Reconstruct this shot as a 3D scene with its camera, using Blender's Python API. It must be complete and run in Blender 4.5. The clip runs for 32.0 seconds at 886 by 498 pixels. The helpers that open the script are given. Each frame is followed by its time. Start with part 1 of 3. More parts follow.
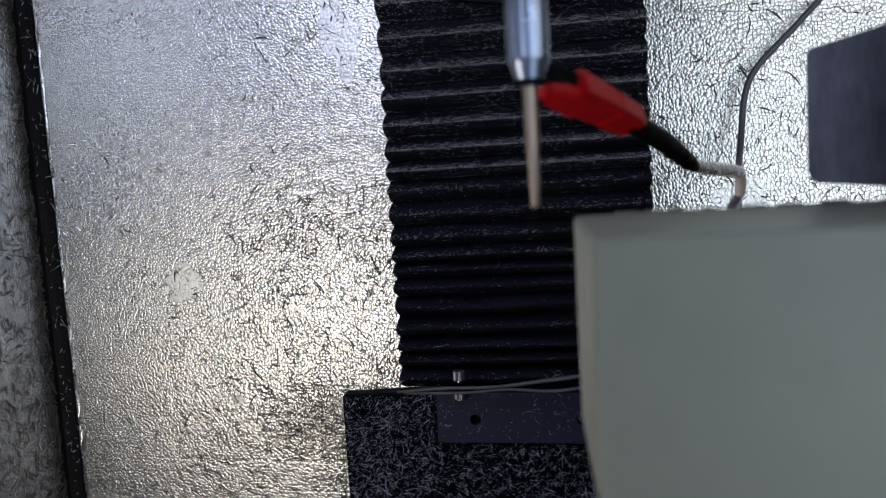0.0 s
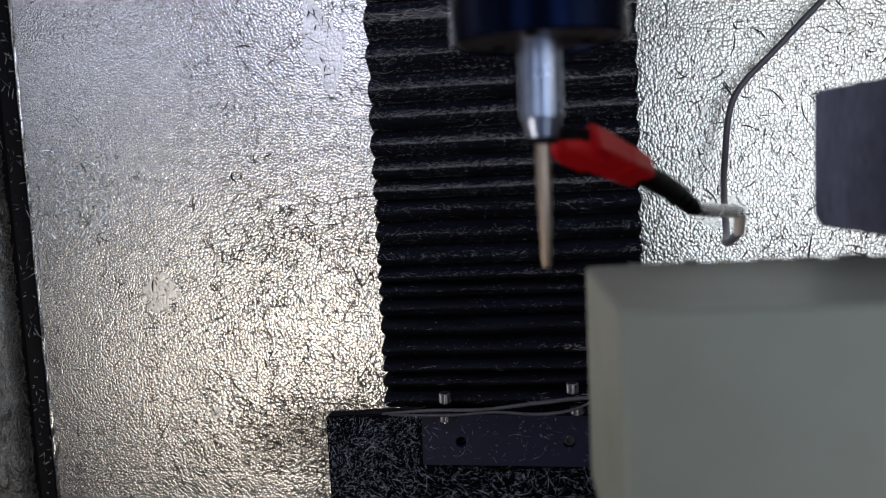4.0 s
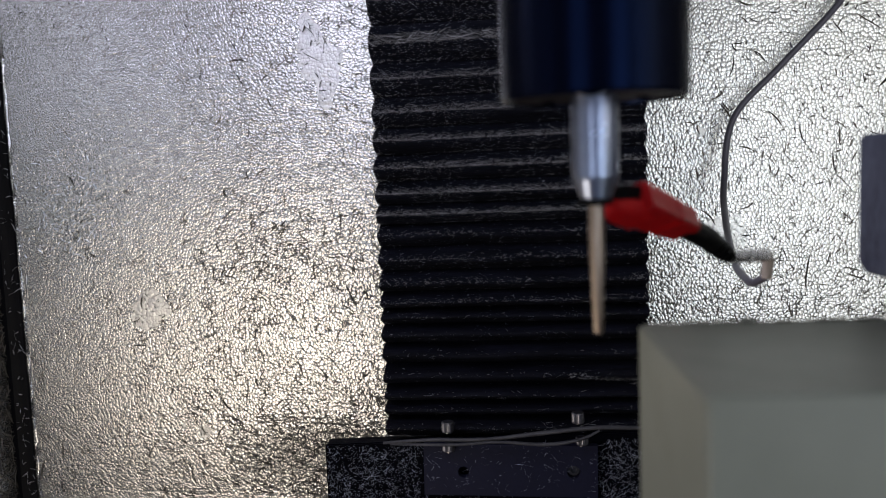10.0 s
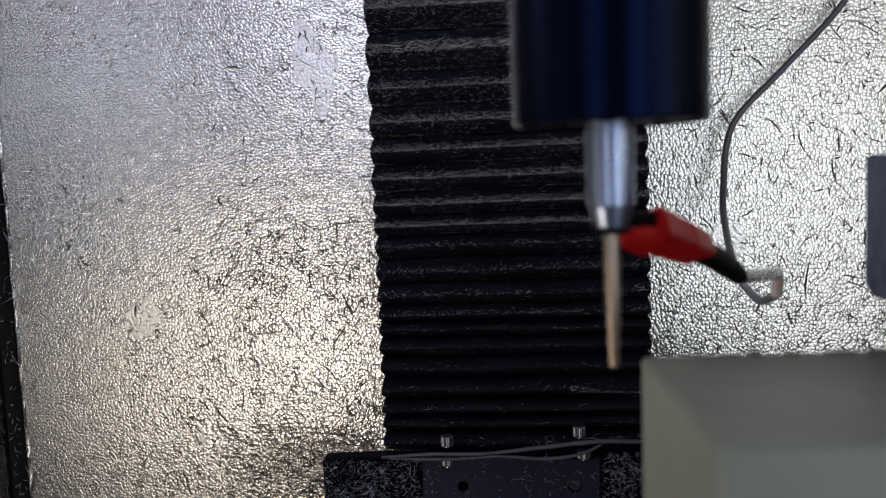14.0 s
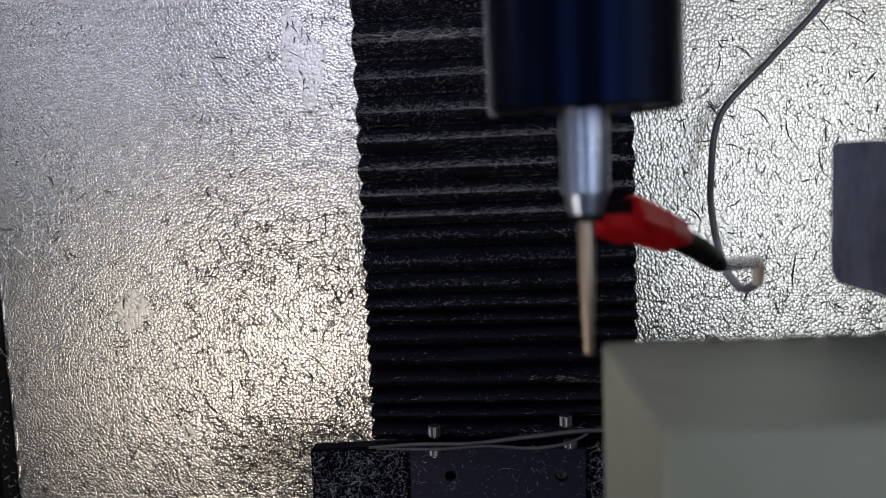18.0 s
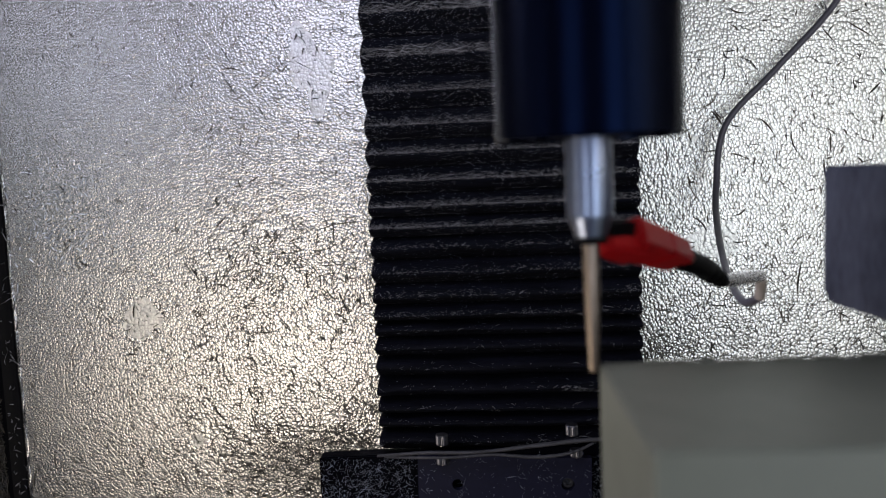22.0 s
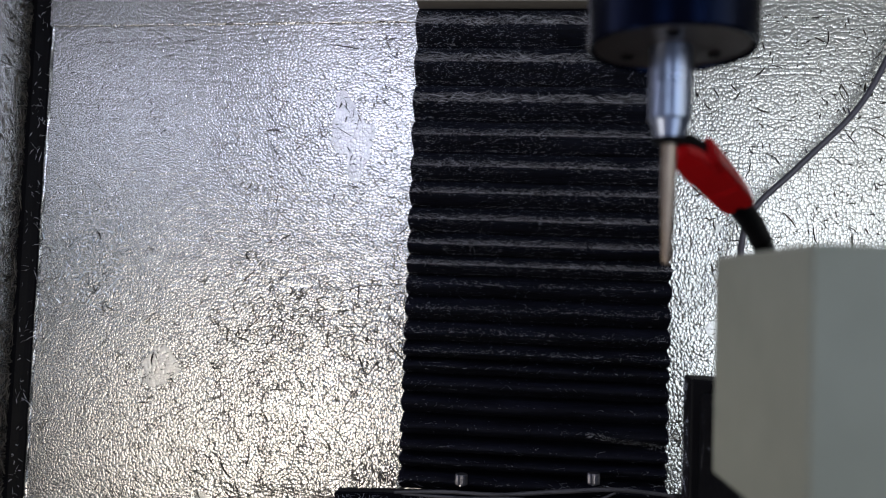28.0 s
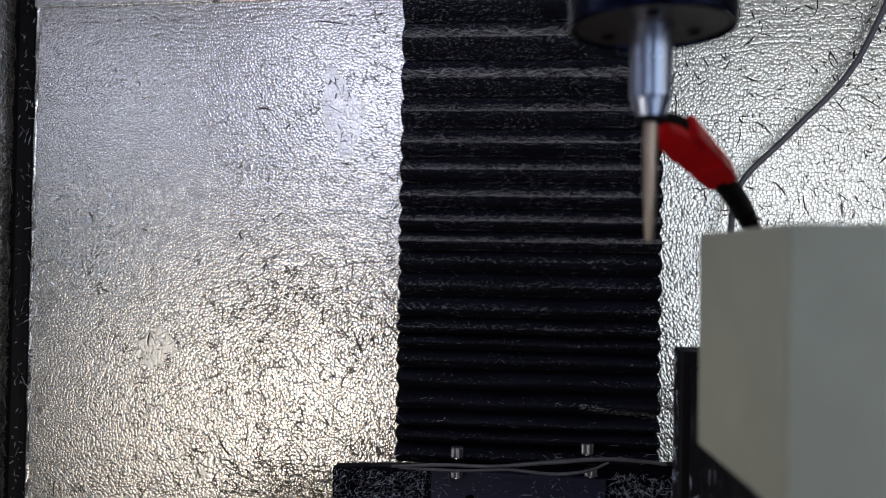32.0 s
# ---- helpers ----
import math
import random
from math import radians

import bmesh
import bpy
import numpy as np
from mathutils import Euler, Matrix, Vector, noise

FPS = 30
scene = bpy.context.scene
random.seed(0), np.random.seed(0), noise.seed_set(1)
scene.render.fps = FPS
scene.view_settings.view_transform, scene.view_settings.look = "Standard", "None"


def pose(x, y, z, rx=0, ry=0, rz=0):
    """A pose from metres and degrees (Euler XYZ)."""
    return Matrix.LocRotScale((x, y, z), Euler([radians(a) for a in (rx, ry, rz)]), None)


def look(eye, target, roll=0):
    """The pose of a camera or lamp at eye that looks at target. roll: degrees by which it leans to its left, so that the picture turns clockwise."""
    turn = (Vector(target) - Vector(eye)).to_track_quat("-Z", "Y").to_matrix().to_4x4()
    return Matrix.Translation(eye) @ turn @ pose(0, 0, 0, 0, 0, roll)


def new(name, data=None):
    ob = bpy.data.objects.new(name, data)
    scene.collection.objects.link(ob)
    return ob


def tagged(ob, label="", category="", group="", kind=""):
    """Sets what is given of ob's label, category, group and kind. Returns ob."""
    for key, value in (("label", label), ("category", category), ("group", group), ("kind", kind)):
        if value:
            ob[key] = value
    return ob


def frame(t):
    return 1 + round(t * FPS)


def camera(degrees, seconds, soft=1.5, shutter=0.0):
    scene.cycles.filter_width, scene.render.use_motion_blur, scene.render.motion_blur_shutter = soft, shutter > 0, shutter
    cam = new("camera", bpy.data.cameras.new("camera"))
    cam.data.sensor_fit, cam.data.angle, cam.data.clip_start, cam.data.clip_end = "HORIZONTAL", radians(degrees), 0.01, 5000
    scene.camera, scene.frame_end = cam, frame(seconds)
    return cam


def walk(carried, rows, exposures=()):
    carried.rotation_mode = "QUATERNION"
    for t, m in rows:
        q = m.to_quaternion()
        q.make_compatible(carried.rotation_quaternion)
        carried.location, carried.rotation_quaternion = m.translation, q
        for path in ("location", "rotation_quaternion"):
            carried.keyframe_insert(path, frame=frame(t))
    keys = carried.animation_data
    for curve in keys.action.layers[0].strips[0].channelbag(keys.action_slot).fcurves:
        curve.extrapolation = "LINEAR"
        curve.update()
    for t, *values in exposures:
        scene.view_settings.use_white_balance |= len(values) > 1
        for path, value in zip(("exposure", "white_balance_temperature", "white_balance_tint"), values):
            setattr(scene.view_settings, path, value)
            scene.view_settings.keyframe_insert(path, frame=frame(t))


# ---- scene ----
cam = camera(57.4, 32.0, soft=1.0)
# seconds, eye x y z, yaw to the left, pitch up, roll
PATH = [
    (0.0, 0.0000, 0.0000, 0.0000, 11.47, -5.89, -3.49),
    (0.5, 0.0034, -0.0022, -0.0012, 11.60, -6.17, -3.47),
    (1.0, 0.0014, 0.0008, 0.0030, 11.51, -6.03, -3.50),
    (1.5, -0.0015, 0.0013, 0.0058, 11.36, -6.10, -3.15),
    (2.0, -0.0009, 0.0027, 0.0076, 11.12, -6.02, -2.88),
    (2.5, -0.0040, 0.0042, 0.0100, 10.76, -5.86, -2.93),
    (3.0, -0.0044, 0.0034, 0.0132, 10.43, -5.83, -2.97),
    (3.5, -0.0063, 0.0053, 0.0141, 10.10, -5.96, -2.90),
    (5.5, -0.0120, 0.0066, 0.0189, 9.24, -5.91, -2.38),
    (6.0, -0.0129, 0.0063, 0.0222, 9.31, -5.87, -2.42),
    (6.5, -0.0150, 0.0075, 0.0208, 9.24, -5.84, -2.52),
    (7.0, -0.0174, 0.0094, 0.0231, 9.16, -5.63, -2.57),
    (7.5, -0.0196, 0.0106, 0.0253, 9.11, -5.46, -2.27),
    (8.0, -0.0189, 0.0096, 0.0258, 9.35, -5.81, -2.21),
    (8.5, -0.0207, 0.0130, 0.0264, 8.97, -5.84, -2.04),
    (9.0, -0.0237, 0.0143, 0.0247, 8.53, -5.78, -2.00),
    (9.5, -0.0239, 0.0147, 0.0267, 8.73, -5.50, -2.20),
    (10.0, -0.0243, 0.0150, 0.0270, 8.52, -5.52, -2.20),
    (10.5, -0.0238, 0.0173, 0.0276, 8.23, -5.62, -2.32),
    (11.0, -0.0253, 0.0192, 0.0305, 8.15, -5.33, -2.46),
    (11.5, -0.0267, 0.0204, 0.0289, 8.01, -5.27, -2.25),
    (12.0, -0.0259, 0.0201, 0.0296, 8.26, -5.22, -2.32),
    (12.5, -0.0259, 0.0231, 0.0317, 8.17, -5.27, -2.36),
    (13.0, -0.0280, 0.0220, 0.0324, 8.20, -5.15, -2.25),
    (13.5, -0.0268, 0.0221, 0.0332, 8.18, -5.13, -2.18),
    (14.0, -0.0285, 0.0227, 0.0325, 8.10, -5.35, -2.30),
    (14.5, -0.0252, 0.0195, 0.0286, 7.97, -6.07, -2.48),
    (16.5, -0.0245, 0.0198, 0.0299, 7.94, -6.07, -2.59),
    (17.0, -0.0243, 0.0205, 0.0321, 7.89, -5.85, -2.54),
    (17.5, -0.0249, 0.0222, 0.0330, 7.91, -5.84, -2.65),
    (18.0, -0.0248, 0.0229, 0.0315, 7.57, -5.96, -2.38),
    (18.5, -0.0252, 0.0202, 0.0320, 7.69, -5.85, -2.26),
    (19.0, -0.0248, 0.0206, 0.0339, 7.83, -5.70, -2.43),
    (19.5, -0.0248, 0.0192, 0.0345, 7.87, -5.78, -2.65),
    (20.0, -0.0249, 0.0187, 0.0341, 7.86, -5.76, -2.53),
    (20.5, -0.0248, 0.0181, 0.0339, 7.83, -5.57, -2.44),
    (21.0, -0.0234, 0.0175, 0.0348, 8.02, -5.62, -2.39),
    (21.5, -0.0239, 0.0160, 0.0368, 8.14, -5.47, -2.38),
    (22.0, -0.0246, 0.0161, 0.0358, 7.99, -5.54, -2.42),
    (22.5, -0.0218, 0.0176, 0.0353, 8.24, -5.50, -2.25),
    (23.0, -0.0239, 0.0149, 0.0333, 7.84, -5.95, -1.96),
    (23.5, -0.0253, 0.0142, 0.0248, 7.68, -4.59, -2.08),
    (24.0, -0.0264, 0.0103, 0.0119, 7.82, -3.58, -2.49),
    (24.5, -0.0262, 0.0033, 0.0234, 8.67, -1.98, -3.09),
    (25.0, -0.0130, 0.0049, 0.0213, 8.67, -2.59, -1.27),
    (25.5, -0.0127, -0.0163, 0.0092, 13.74, 1.27, -1.72),
    (27.5, -0.0399, -0.0037, -0.0153, 8.45, 3.21, 1.01),
    (28.0, -0.0417, -0.0030, -0.0197, 8.52, 2.81, 2.12),
    (28.5, -0.0456, -0.0040, -0.0235, 8.28, 2.48, 2.46),
    (29.0, -0.0446, -0.0054, -0.0195, 7.86, 1.97, 1.22),
    (29.5, -0.0400, -0.0023, -0.0128, 7.05, 1.00, -0.63),
    (30.0, -0.0390, -0.0051, -0.0115, 7.48, 0.90, -0.87),
    (30.5, -0.0371, -0.0049, -0.0133, 7.75, -0.25, -0.82),
    (31.0, -0.0340, -0.0037, -0.0118, 7.45, 0.60, -0.65),
    (31.5, -0.0370, -0.0044, -0.0163, 7.68, 0.62, 0.38),
    (32.0, -0.0393, -0.0060, -0.0178, 8.09, 0.95, 0.95),
]
TURNS = []
for t, x, y, z, yaw, pitch, roll in PATH:
    turn = Matrix.Rotation(radians(yaw), 4, "Z") @ Matrix.Rotation(radians(90 + pitch), 4, "X") @ Matrix.Rotation(radians(roll), 4, "Z")
    TURNS.append((t, Matrix.Translation((x, y, z)) @ turn))
walk(cam, TURNS, exposures=[(0.0, 0.04, 6100, 8), (3.5, 0.0, 6300, 9), (6.0, -0.06, 6450, 10), (13.0, -0.13, 6550, 10), (23.0, -0.14, 6500, 10), (25.0, -0.11, 6400, 10), (28.0, 0.06, 6250, 8.5), (30.0, 0.0, 6400, 9), (32.0, 0.0, 6400, 9)])
cam.data.dof.use_dof, cam.data.dof.focus_distance, cam.data.dof.aperture_fstop = True, 0.72, 14.5

# ---- light ----
world = bpy.data.worlds.new("world")
world.use_nodes = True
scene.world = world
world.node_tree.nodes["Background"].inputs[0].default_value = (0.42, 0.52, 1.0, 1)
world.node_tree.nodes["Background"].inputs[1].default_value = 0.15


def area_lamp(name, eye, target, sx, sy, watts, colour):
    data = bpy.data.lights.new(name, "AREA")
    data.shape, data.size, data.size_y, data.energy, data.color = "RECTANGLE", sx, sy, watts, colour
    ob = new(name, data)
    ob.matrix_world = look(eye, target)
    return ob


# added fill panels inside the enclosure, placed for the foil's upper and right highlights
area_lamp("upper_fill", (-0.37, 0.16, 0.370), (-0.32, 0.47, -0.235), 0.46, 0.30, 3.05, (0.78, 0.79, 1.0))
area_lamp("right_fill", (0.49, -0.04, -0.04), (0.36, 0.9, -0.04), 0.50, 0.88, 2.35, (1.0, 0.985, 0.89))
# the open door lets daylight in on both sides of whoever stands in it
area_lamp("door_daylight", (-0.29, -0.60, 0.06), (-0.29, 0.9, 0.06), 0.30, 0.54, 1.1, (0.80, 0.88, 1.0))
area_lamp("door_daylight", (0.45, -0.60, -0.04), (0.45, 0.9, -0.04), 0.34, 0.78, 3.0, (0.76, 0.86, 1.0))
# added warm fill for the low highlight on the left foil
area_lamp("warm_low_fill", (-0.57, -0.02, -0.37), (-0.30, 0.9, -0.20), 0.36, 0.46, 3.3, (1.0, 0.88, 0.74))

# ---- materials ----


def material(name, colour, rough=0.5, metal=0.0, second=None, grain=40.0, amount=0.5, bump=0.0, bump_scale=200.0, bump_distance=0.001, rough_spread=0.1, island=0.0, spec=0.5, tint=None, stretch=None):
    """Principled surface with two scales of colour and roughness variation and a fine relief."""
    mat = bpy.data.materials.new(name)
    mat.use_nodes = True
    nt = mat.node_tree
    bsdf = nt.nodes["Principled BSDF"]
    place = nt.nodes.new("ShaderNodeTexCoord").outputs["Object"]
    if stretch:
        flat = nt.nodes.new("ShaderNodeMapping")
        flat.inputs["Scale"].default_value = stretch
        nt.links.new(place, flat.inputs["Vector"])
        place = flat.outputs[0]

    def tex(scale, detail=4.0):
        n = nt.nodes.new("ShaderNodeTexNoise")
        n.inputs["Scale"].default_value, n.inputs["Detail"].default_value = scale, detail
        nt.links.new(place, n.inputs["Vector"])
        return n.outputs["Fac"]

    second = second or tuple(c * 0.6 for c in colour)
    mix = nt.nodes.new("ShaderNodeMix")
    mix.data_type = "RGBA"
    mix.inputs[6].default_value, mix.inputs[7].default_value = (*colour, 1), (*second, 1)
    add = nt.nodes.new("ShaderNodeMath")
    add.operation = "MULTIPLY"
    nt.links.new(tex(grain), add.inputs[0])
    nt.links.new(tex(grain * 9.0), add.inputs[1])
    ramp = nt.nodes.new("ShaderNodeMapRange")
    ramp.inputs[1].default_value, ramp.inputs[2].default_value = 0.12, 0.42
    ramp.inputs[4].default_value = amount
    nt.links.new(add.outputs[0], ramp.inputs[0])
    nt.links.new(ramp.outputs[0], mix.inputs[0])
    out = mix.outputs[2]
    if island:
        geo = nt.nodes.new("ShaderNodeNewGeometry")
        hsv = nt.nodes.new("ShaderNodeHueSaturation")
        span = nt.nodes.new("ShaderNodeMapRange")
        span.inputs[3].default_value, span.inputs[4].default_value = 1 - island, 1 + island
        nt.links.new(geo.outputs["Random Per Island"], span.inputs[0])
        nt.links.new(span.outputs[0], hsv.inputs["Value"])
        nt.links.new(out, hsv.inputs["Color"])
        out = hsv.outputs[0]
    nt.links.new(out, bsdf.inputs["Base Color"])
    span = nt.nodes.new("ShaderNodeMapRange")
    span.inputs[3].default_value, span.inputs[4].default_value = max(0.02, rough - rough_spread), min(1, rough + rough_spread)
    nt.links.new(tex(grain * 2.3), span.inputs[0])
    nt.links.new(span.outputs[0], bsdf.inputs["Roughness"])
    bsdf.inputs["Metallic"].default_value = metal
    bsdf.inputs["Specular IOR Level"].default_value = spec
    if tint:
        bsdf.inputs["Specular Tint"].default_value = (*tint, 1)
    if bump:
        b = nt.nodes.new("ShaderNodeBump")
        b.inputs["Strength"].default_value, b.inputs["Distance"].default_value = bump, bump_distance
        nt.links.new(tex(bump_scale, 6.0), b.inputs["Height"])
        nt.links.new(b.outputs[0], bsdf.inputs["Normal"])
    return mat


def foil_material(name="pebbled_foil", bright=1.0):
    """Aluminium foil over bubble sheet: small pebbles, stretched wrinkles, dull patches."""
    mat = bpy.data.materials.new(name)
    mat.use_nodes = True
    nt = mat.node_tree
    bsdf = nt.nodes["Principled BSDF"]
    co = nt.nodes.new("ShaderNodeTexCoord")
    bsdf.inputs["Metallic"].default_value = 1.0
    xyz = nt.nodes.new("ShaderNodeSeparateXYZ")
    nt.links.new(co.outputs["Object"], xyz.inputs[0])

    def chain(operation, a, b):
        n = nt.nodes.new("ShaderNodeMath")
        n.operation = operation
        for socket, value in zip(n.inputs, (a, b)):
            if isinstance(value, (int, float)):
                socket.default_value = value
            else:
                nt.links.new(value, socket)
        return n.outputs[0]

    def span_of(value, a, b, c, d):
        n = nt.nodes.new("ShaderNodeMapRange")
        n.interpolation_type = "SMOOTHSTEP"
        for k, v in zip((1, 2, 3, 4), (a, b, c, d)):
            n.inputs[k].default_value = v
        nt.links.new(value, n.inputs[0])
        return n.outputs[0]

    warp = nt.nodes.new("ShaderNodeTexNoise")
    warp.inputs["Scale"].default_value, warp.inputs["Detail"].default_value = 60.0, 3.0
    nt.links.new(co.outputs["Object"], warp.inputs["Vector"])
    shift = nt.nodes.new("ShaderNodeVectorMath")
    shift.operation = "MULTIPLY_ADD"
    shift.inputs[1].default_value = (0.008, 0.008, 0.008)
    nt.links.new(warp.outputs["Color"], shift.inputs[0])
    nt.links.new(co.outputs["Object"], shift.inputs[2])
    vor = nt.nodes.new("ShaderNodeTexVoronoi")
    vor.feature, vor.inputs["Scale"].default_value = "DISTANCE_TO_EDGE", 275.0
    nt.links.new(shift.outputs[0], vor.inputs["Vector"])
    cells = nt.nodes.new("ShaderNodeTexVoronoi")
    for n in (vor, cells):
        n.inputs["Scale"].default_value, n.inputs["Randomness"].default_value = 275.0, 0.9
    nt.links.new(shift.outputs[0], cells.inputs["Vector"])
    # each pebble is a shallow dome that meets its neighbours in a sharp crease
    dome = chain("MULTIPLY", chain("MULTIPLY", cells.outputs["Distance"], cells.outputs["Distance"]), -0.75)
    dome = chain("ADD", dome, span_of(vor.outputs["Distance"], 0.0, 0.14, -0.07, 0.0))
    fine = nt.nodes.new("ShaderNodeTexNoise")
    fine.inputs["Scale"].default_value, fine.inputs["Detail"].default_value = 110.0, 3.0
    nt.links.new(co.outputs["Object"], fine.inputs["Vector"])
    mul = nt.nodes.new("ShaderNodeMath")
    mul.operation = "MULTIPLY_ADD"
    mul.inputs[1].default_value = 0.07
    nt.links.new(fine.outputs["Fac"], mul.inputs[0])
    nt.links.new(dome, mul.inputs[2])
    flat = nt.nodes.new("ShaderNodeMapping")
    flat.inputs["Scale"].default_value = (7.0, 7.0, 130.0)
    nt.links.new(co.outputs["Object"], flat.inputs["Vector"])
    streak = nt.nodes.new("ShaderNodeTexNoise")
    streak.inputs["Scale"].default_value, streak.inputs["Detail"].default_value = 1.0, 3.0
    nt.links.new(flat.outputs[0], streak.inputs["Vector"])
    wrinkle = nt.nodes.new("ShaderNodeMath")
    wrinkle.operation = "MULTIPLY_ADD"
    # the sheet is pulled into level folds low beside the column
    fold = chain("MULTIPLY", span_of(xyz.outputs["X"], 0.02, 0.10, 0.0, 0.4), span_of(xyz.outputs["Z"], -0.05, -0.13, 0.0, 1.0))
    fold = chain("ADD", fold, span_of(xyz.outputs["Z"], 0.16, 0.24, 0.14, 0.5))
    nt.links.new(fold, wrinkle.inputs[1])
    nt.links.new(streak.outputs["Fac"], wrinkle.inputs[0])
    nt.links.new(mul.outputs[0], wrinkle.inputs[2])
    mul = wrinkle
    # long shallow horizontal creases
    lay = nt.nodes.new("ShaderNodeMapping")
    lay.inputs["Scale"].default_value = (2.5, 2.5, 26.0)
    nt.links.new(co.outputs["Object"], lay.inputs["Vector"])
    long_noise = nt.nodes.new("ShaderNodeTexNoise")
    long_noise.inputs["Scale"].default_value, long_noise.inputs["Detail"].default_value = 1.0, 3.0
    nt.links.new(lay.outputs[0], long_noise.inputs["Vector"])
    off = nt.nodes.new("ShaderNodeMath")
    off.operation = "SUBTRACT"
    off.inputs[1].default_value = 0.5
    nt.links.new(long_noise.outputs["Fac"], off.inputs[0])
    size = nt.nodes.new("ShaderNodeMath")
    size.operation = "ABSOLUTE"
    nt.links.new(off.outputs[0], size.inputs[0])
    groove = nt.nodes.new("ShaderNodeMapRange")
    groove.interpolation_type = "SMOOTHSTEP"
    groove.inputs[1].default_value, groove.inputs[2].default_value = 0.0, 0.022
    groove.inputs[3].default_value, groove.inputs[4].default_value = 0.0, 0.24
    nt.links.new(size.outputs[0], groove.inputs[0])
    total = nt.nodes.new("ShaderNodeMath")
    total.operation = "ADD"
    nt.links.new(groove.outputs[0], total.inputs[0])
    nt.links.new(mul.outputs[0], total.inputs[1])
    mul = total
    # the sheet is stretched flatter towards the top
    height = chain("MULTIPLY", mul.outputs[0], span_of(xyz.outputs["Z"], 0.0, 0.20, 1.0, 0.95))
    b = nt.nodes.new("ShaderNodeBump")
    b.inputs["Strength"].default_value, b.inputs["Distance"].default_value = 1.0, 0.00060
    nt.links.new(height, b.inputs["Height"])
    nt.links.new(b.outputs[0], bsdf.inputs["Normal"])
    big = nt.nodes.new("ShaderNodeTexNoise")
    big.inputs["Scale"].default_value, big.inputs["Detail"].default_value = 6.0, 5.0
    nt.links.new(co.outputs["Object"], big.inputs["Vector"])
    span = nt.nodes.new("ShaderNodeMapRange")
    span.inputs[3].default_value, span.inputs[4].default_value = 0.22, 0.30
    nt.links.new(big.outputs["Fac"], span.inputs[0])
    nt.links.new(span.outputs[0], bsdf.inputs["Roughness"])
    mix = nt.nodes.new("ShaderNodeMix")
    mix.data_type = "RGBA"
    mix.inputs[6].default_value, mix.inputs[7].default_value = (0.56 * bright, 0.56 * bright, 0.555 * bright, 1), (0.44 * bright, 0.44 * bright, 0.43 * bright, 1)
    nt.links.new(fine.outputs["Fac"], mix.inputs[0])
    # dark reflections in the steep creases between the pebbles, painted into the colour
    crease = nt.nodes.new("ShaderNodeMapRange")
    crease.inputs[1].default_value, crease.inputs[2].default_value = 0.015, 0.11
    crease.inputs[3].default_value, crease.inputs[4].default_value = 1.0, 0.0
    nt.links.new(vor.outputs["Distance"], crease.inputs[0])
    patch = nt.nodes.new("ShaderNodeMapRange")
    patch.inputs[1].default_value, patch.inputs[2].default_value = 0.36, 0.66
    nt.links.new(warp.outputs["Fac"], patch.inputs[0])
    crease_dark = nt.nodes.new("ShaderNodeMath")
    crease_dark.operation = "MULTIPLY"
    nt.links.new(crease.outputs[0], crease_dark.inputs[0])
    nt.links.new(patch.outputs[0], crease_dark.inputs[1])
    crease_mix = nt.nodes.new("ShaderNodeMix")
    crease_mix.data_type = "RGBA"
    crease_mix.inputs[7].default_value = (0.045, 0.043, 0.040, 1)
    # painted stronger towards the column
    near = chain("MULTIPLY", span_of(xyz.outputs["X"], -0.66, -0.26, 0.30, 0.8), span_of(xyz.outputs["Z"], 0.22, 0.0, 0.5, 1.0))
    near = chain("MULTIPLY", near, span_of(xyz.outputs["X"], -0.08, 0.06, 1.0, 0.8))
    nt.links.new(chain("MULTIPLY", crease_dark.outputs[0], near), crease_mix.inputs[0])
    nt.links.new(mix.outputs[2], crease_mix.inputs[6])
    # low on the sheet: fine swarf, and the base's dark reflection painted in
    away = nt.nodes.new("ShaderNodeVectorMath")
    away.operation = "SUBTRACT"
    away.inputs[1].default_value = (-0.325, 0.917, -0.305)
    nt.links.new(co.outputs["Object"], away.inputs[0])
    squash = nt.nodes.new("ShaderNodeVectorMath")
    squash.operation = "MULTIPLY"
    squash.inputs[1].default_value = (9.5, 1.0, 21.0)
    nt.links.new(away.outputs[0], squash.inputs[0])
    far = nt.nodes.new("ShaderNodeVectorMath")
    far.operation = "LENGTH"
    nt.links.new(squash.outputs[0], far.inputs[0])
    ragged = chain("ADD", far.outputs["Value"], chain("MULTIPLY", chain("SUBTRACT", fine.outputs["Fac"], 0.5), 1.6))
    dark_patch = nt.nodes.new("ShaderNodeMix")
    dark_patch.data_type = "RGBA"
    dark_patch.inputs[7].default_value = (0.06, 0.058, 0.055, 1)
    nt.links.new(span_of(ragged, 0.25, 1.25, 0.6, 0.0), dark_patch.inputs[0])
    nt.links.new(crease_mix.outputs[2], dark_patch.inputs[6])
    nt.links.new(dark_patch.outputs[2], bsdf.inputs["Base Color"])
    return mat


FOIL = foil_material()
FOIL_DIRTY = foil_material("oily_dirty_foil", 1.1)
BLACK_TAPE = material("black_tape", (0.003, 0.003, 0.004), 0.55, spec=0.08, bump=0.4, bump_scale=300)
BELLOWS = material("bellows_fabric", (0.0007, 0.0008, 0.0019), 0.65, second=(0.0058, 0.0064, 0.0120), spec=0.05, stretch=(0.22, 1.0, 2.6), grain=90, amount=0.8, bump=0.5, bump_scale=900, bump_distance=0.0005)
BASE_BLACK = material("black_painted_iron", (0.0006, 0.0007, 0.0022), 0.6, spec=0.02, bump=0.3, bump_scale=400)
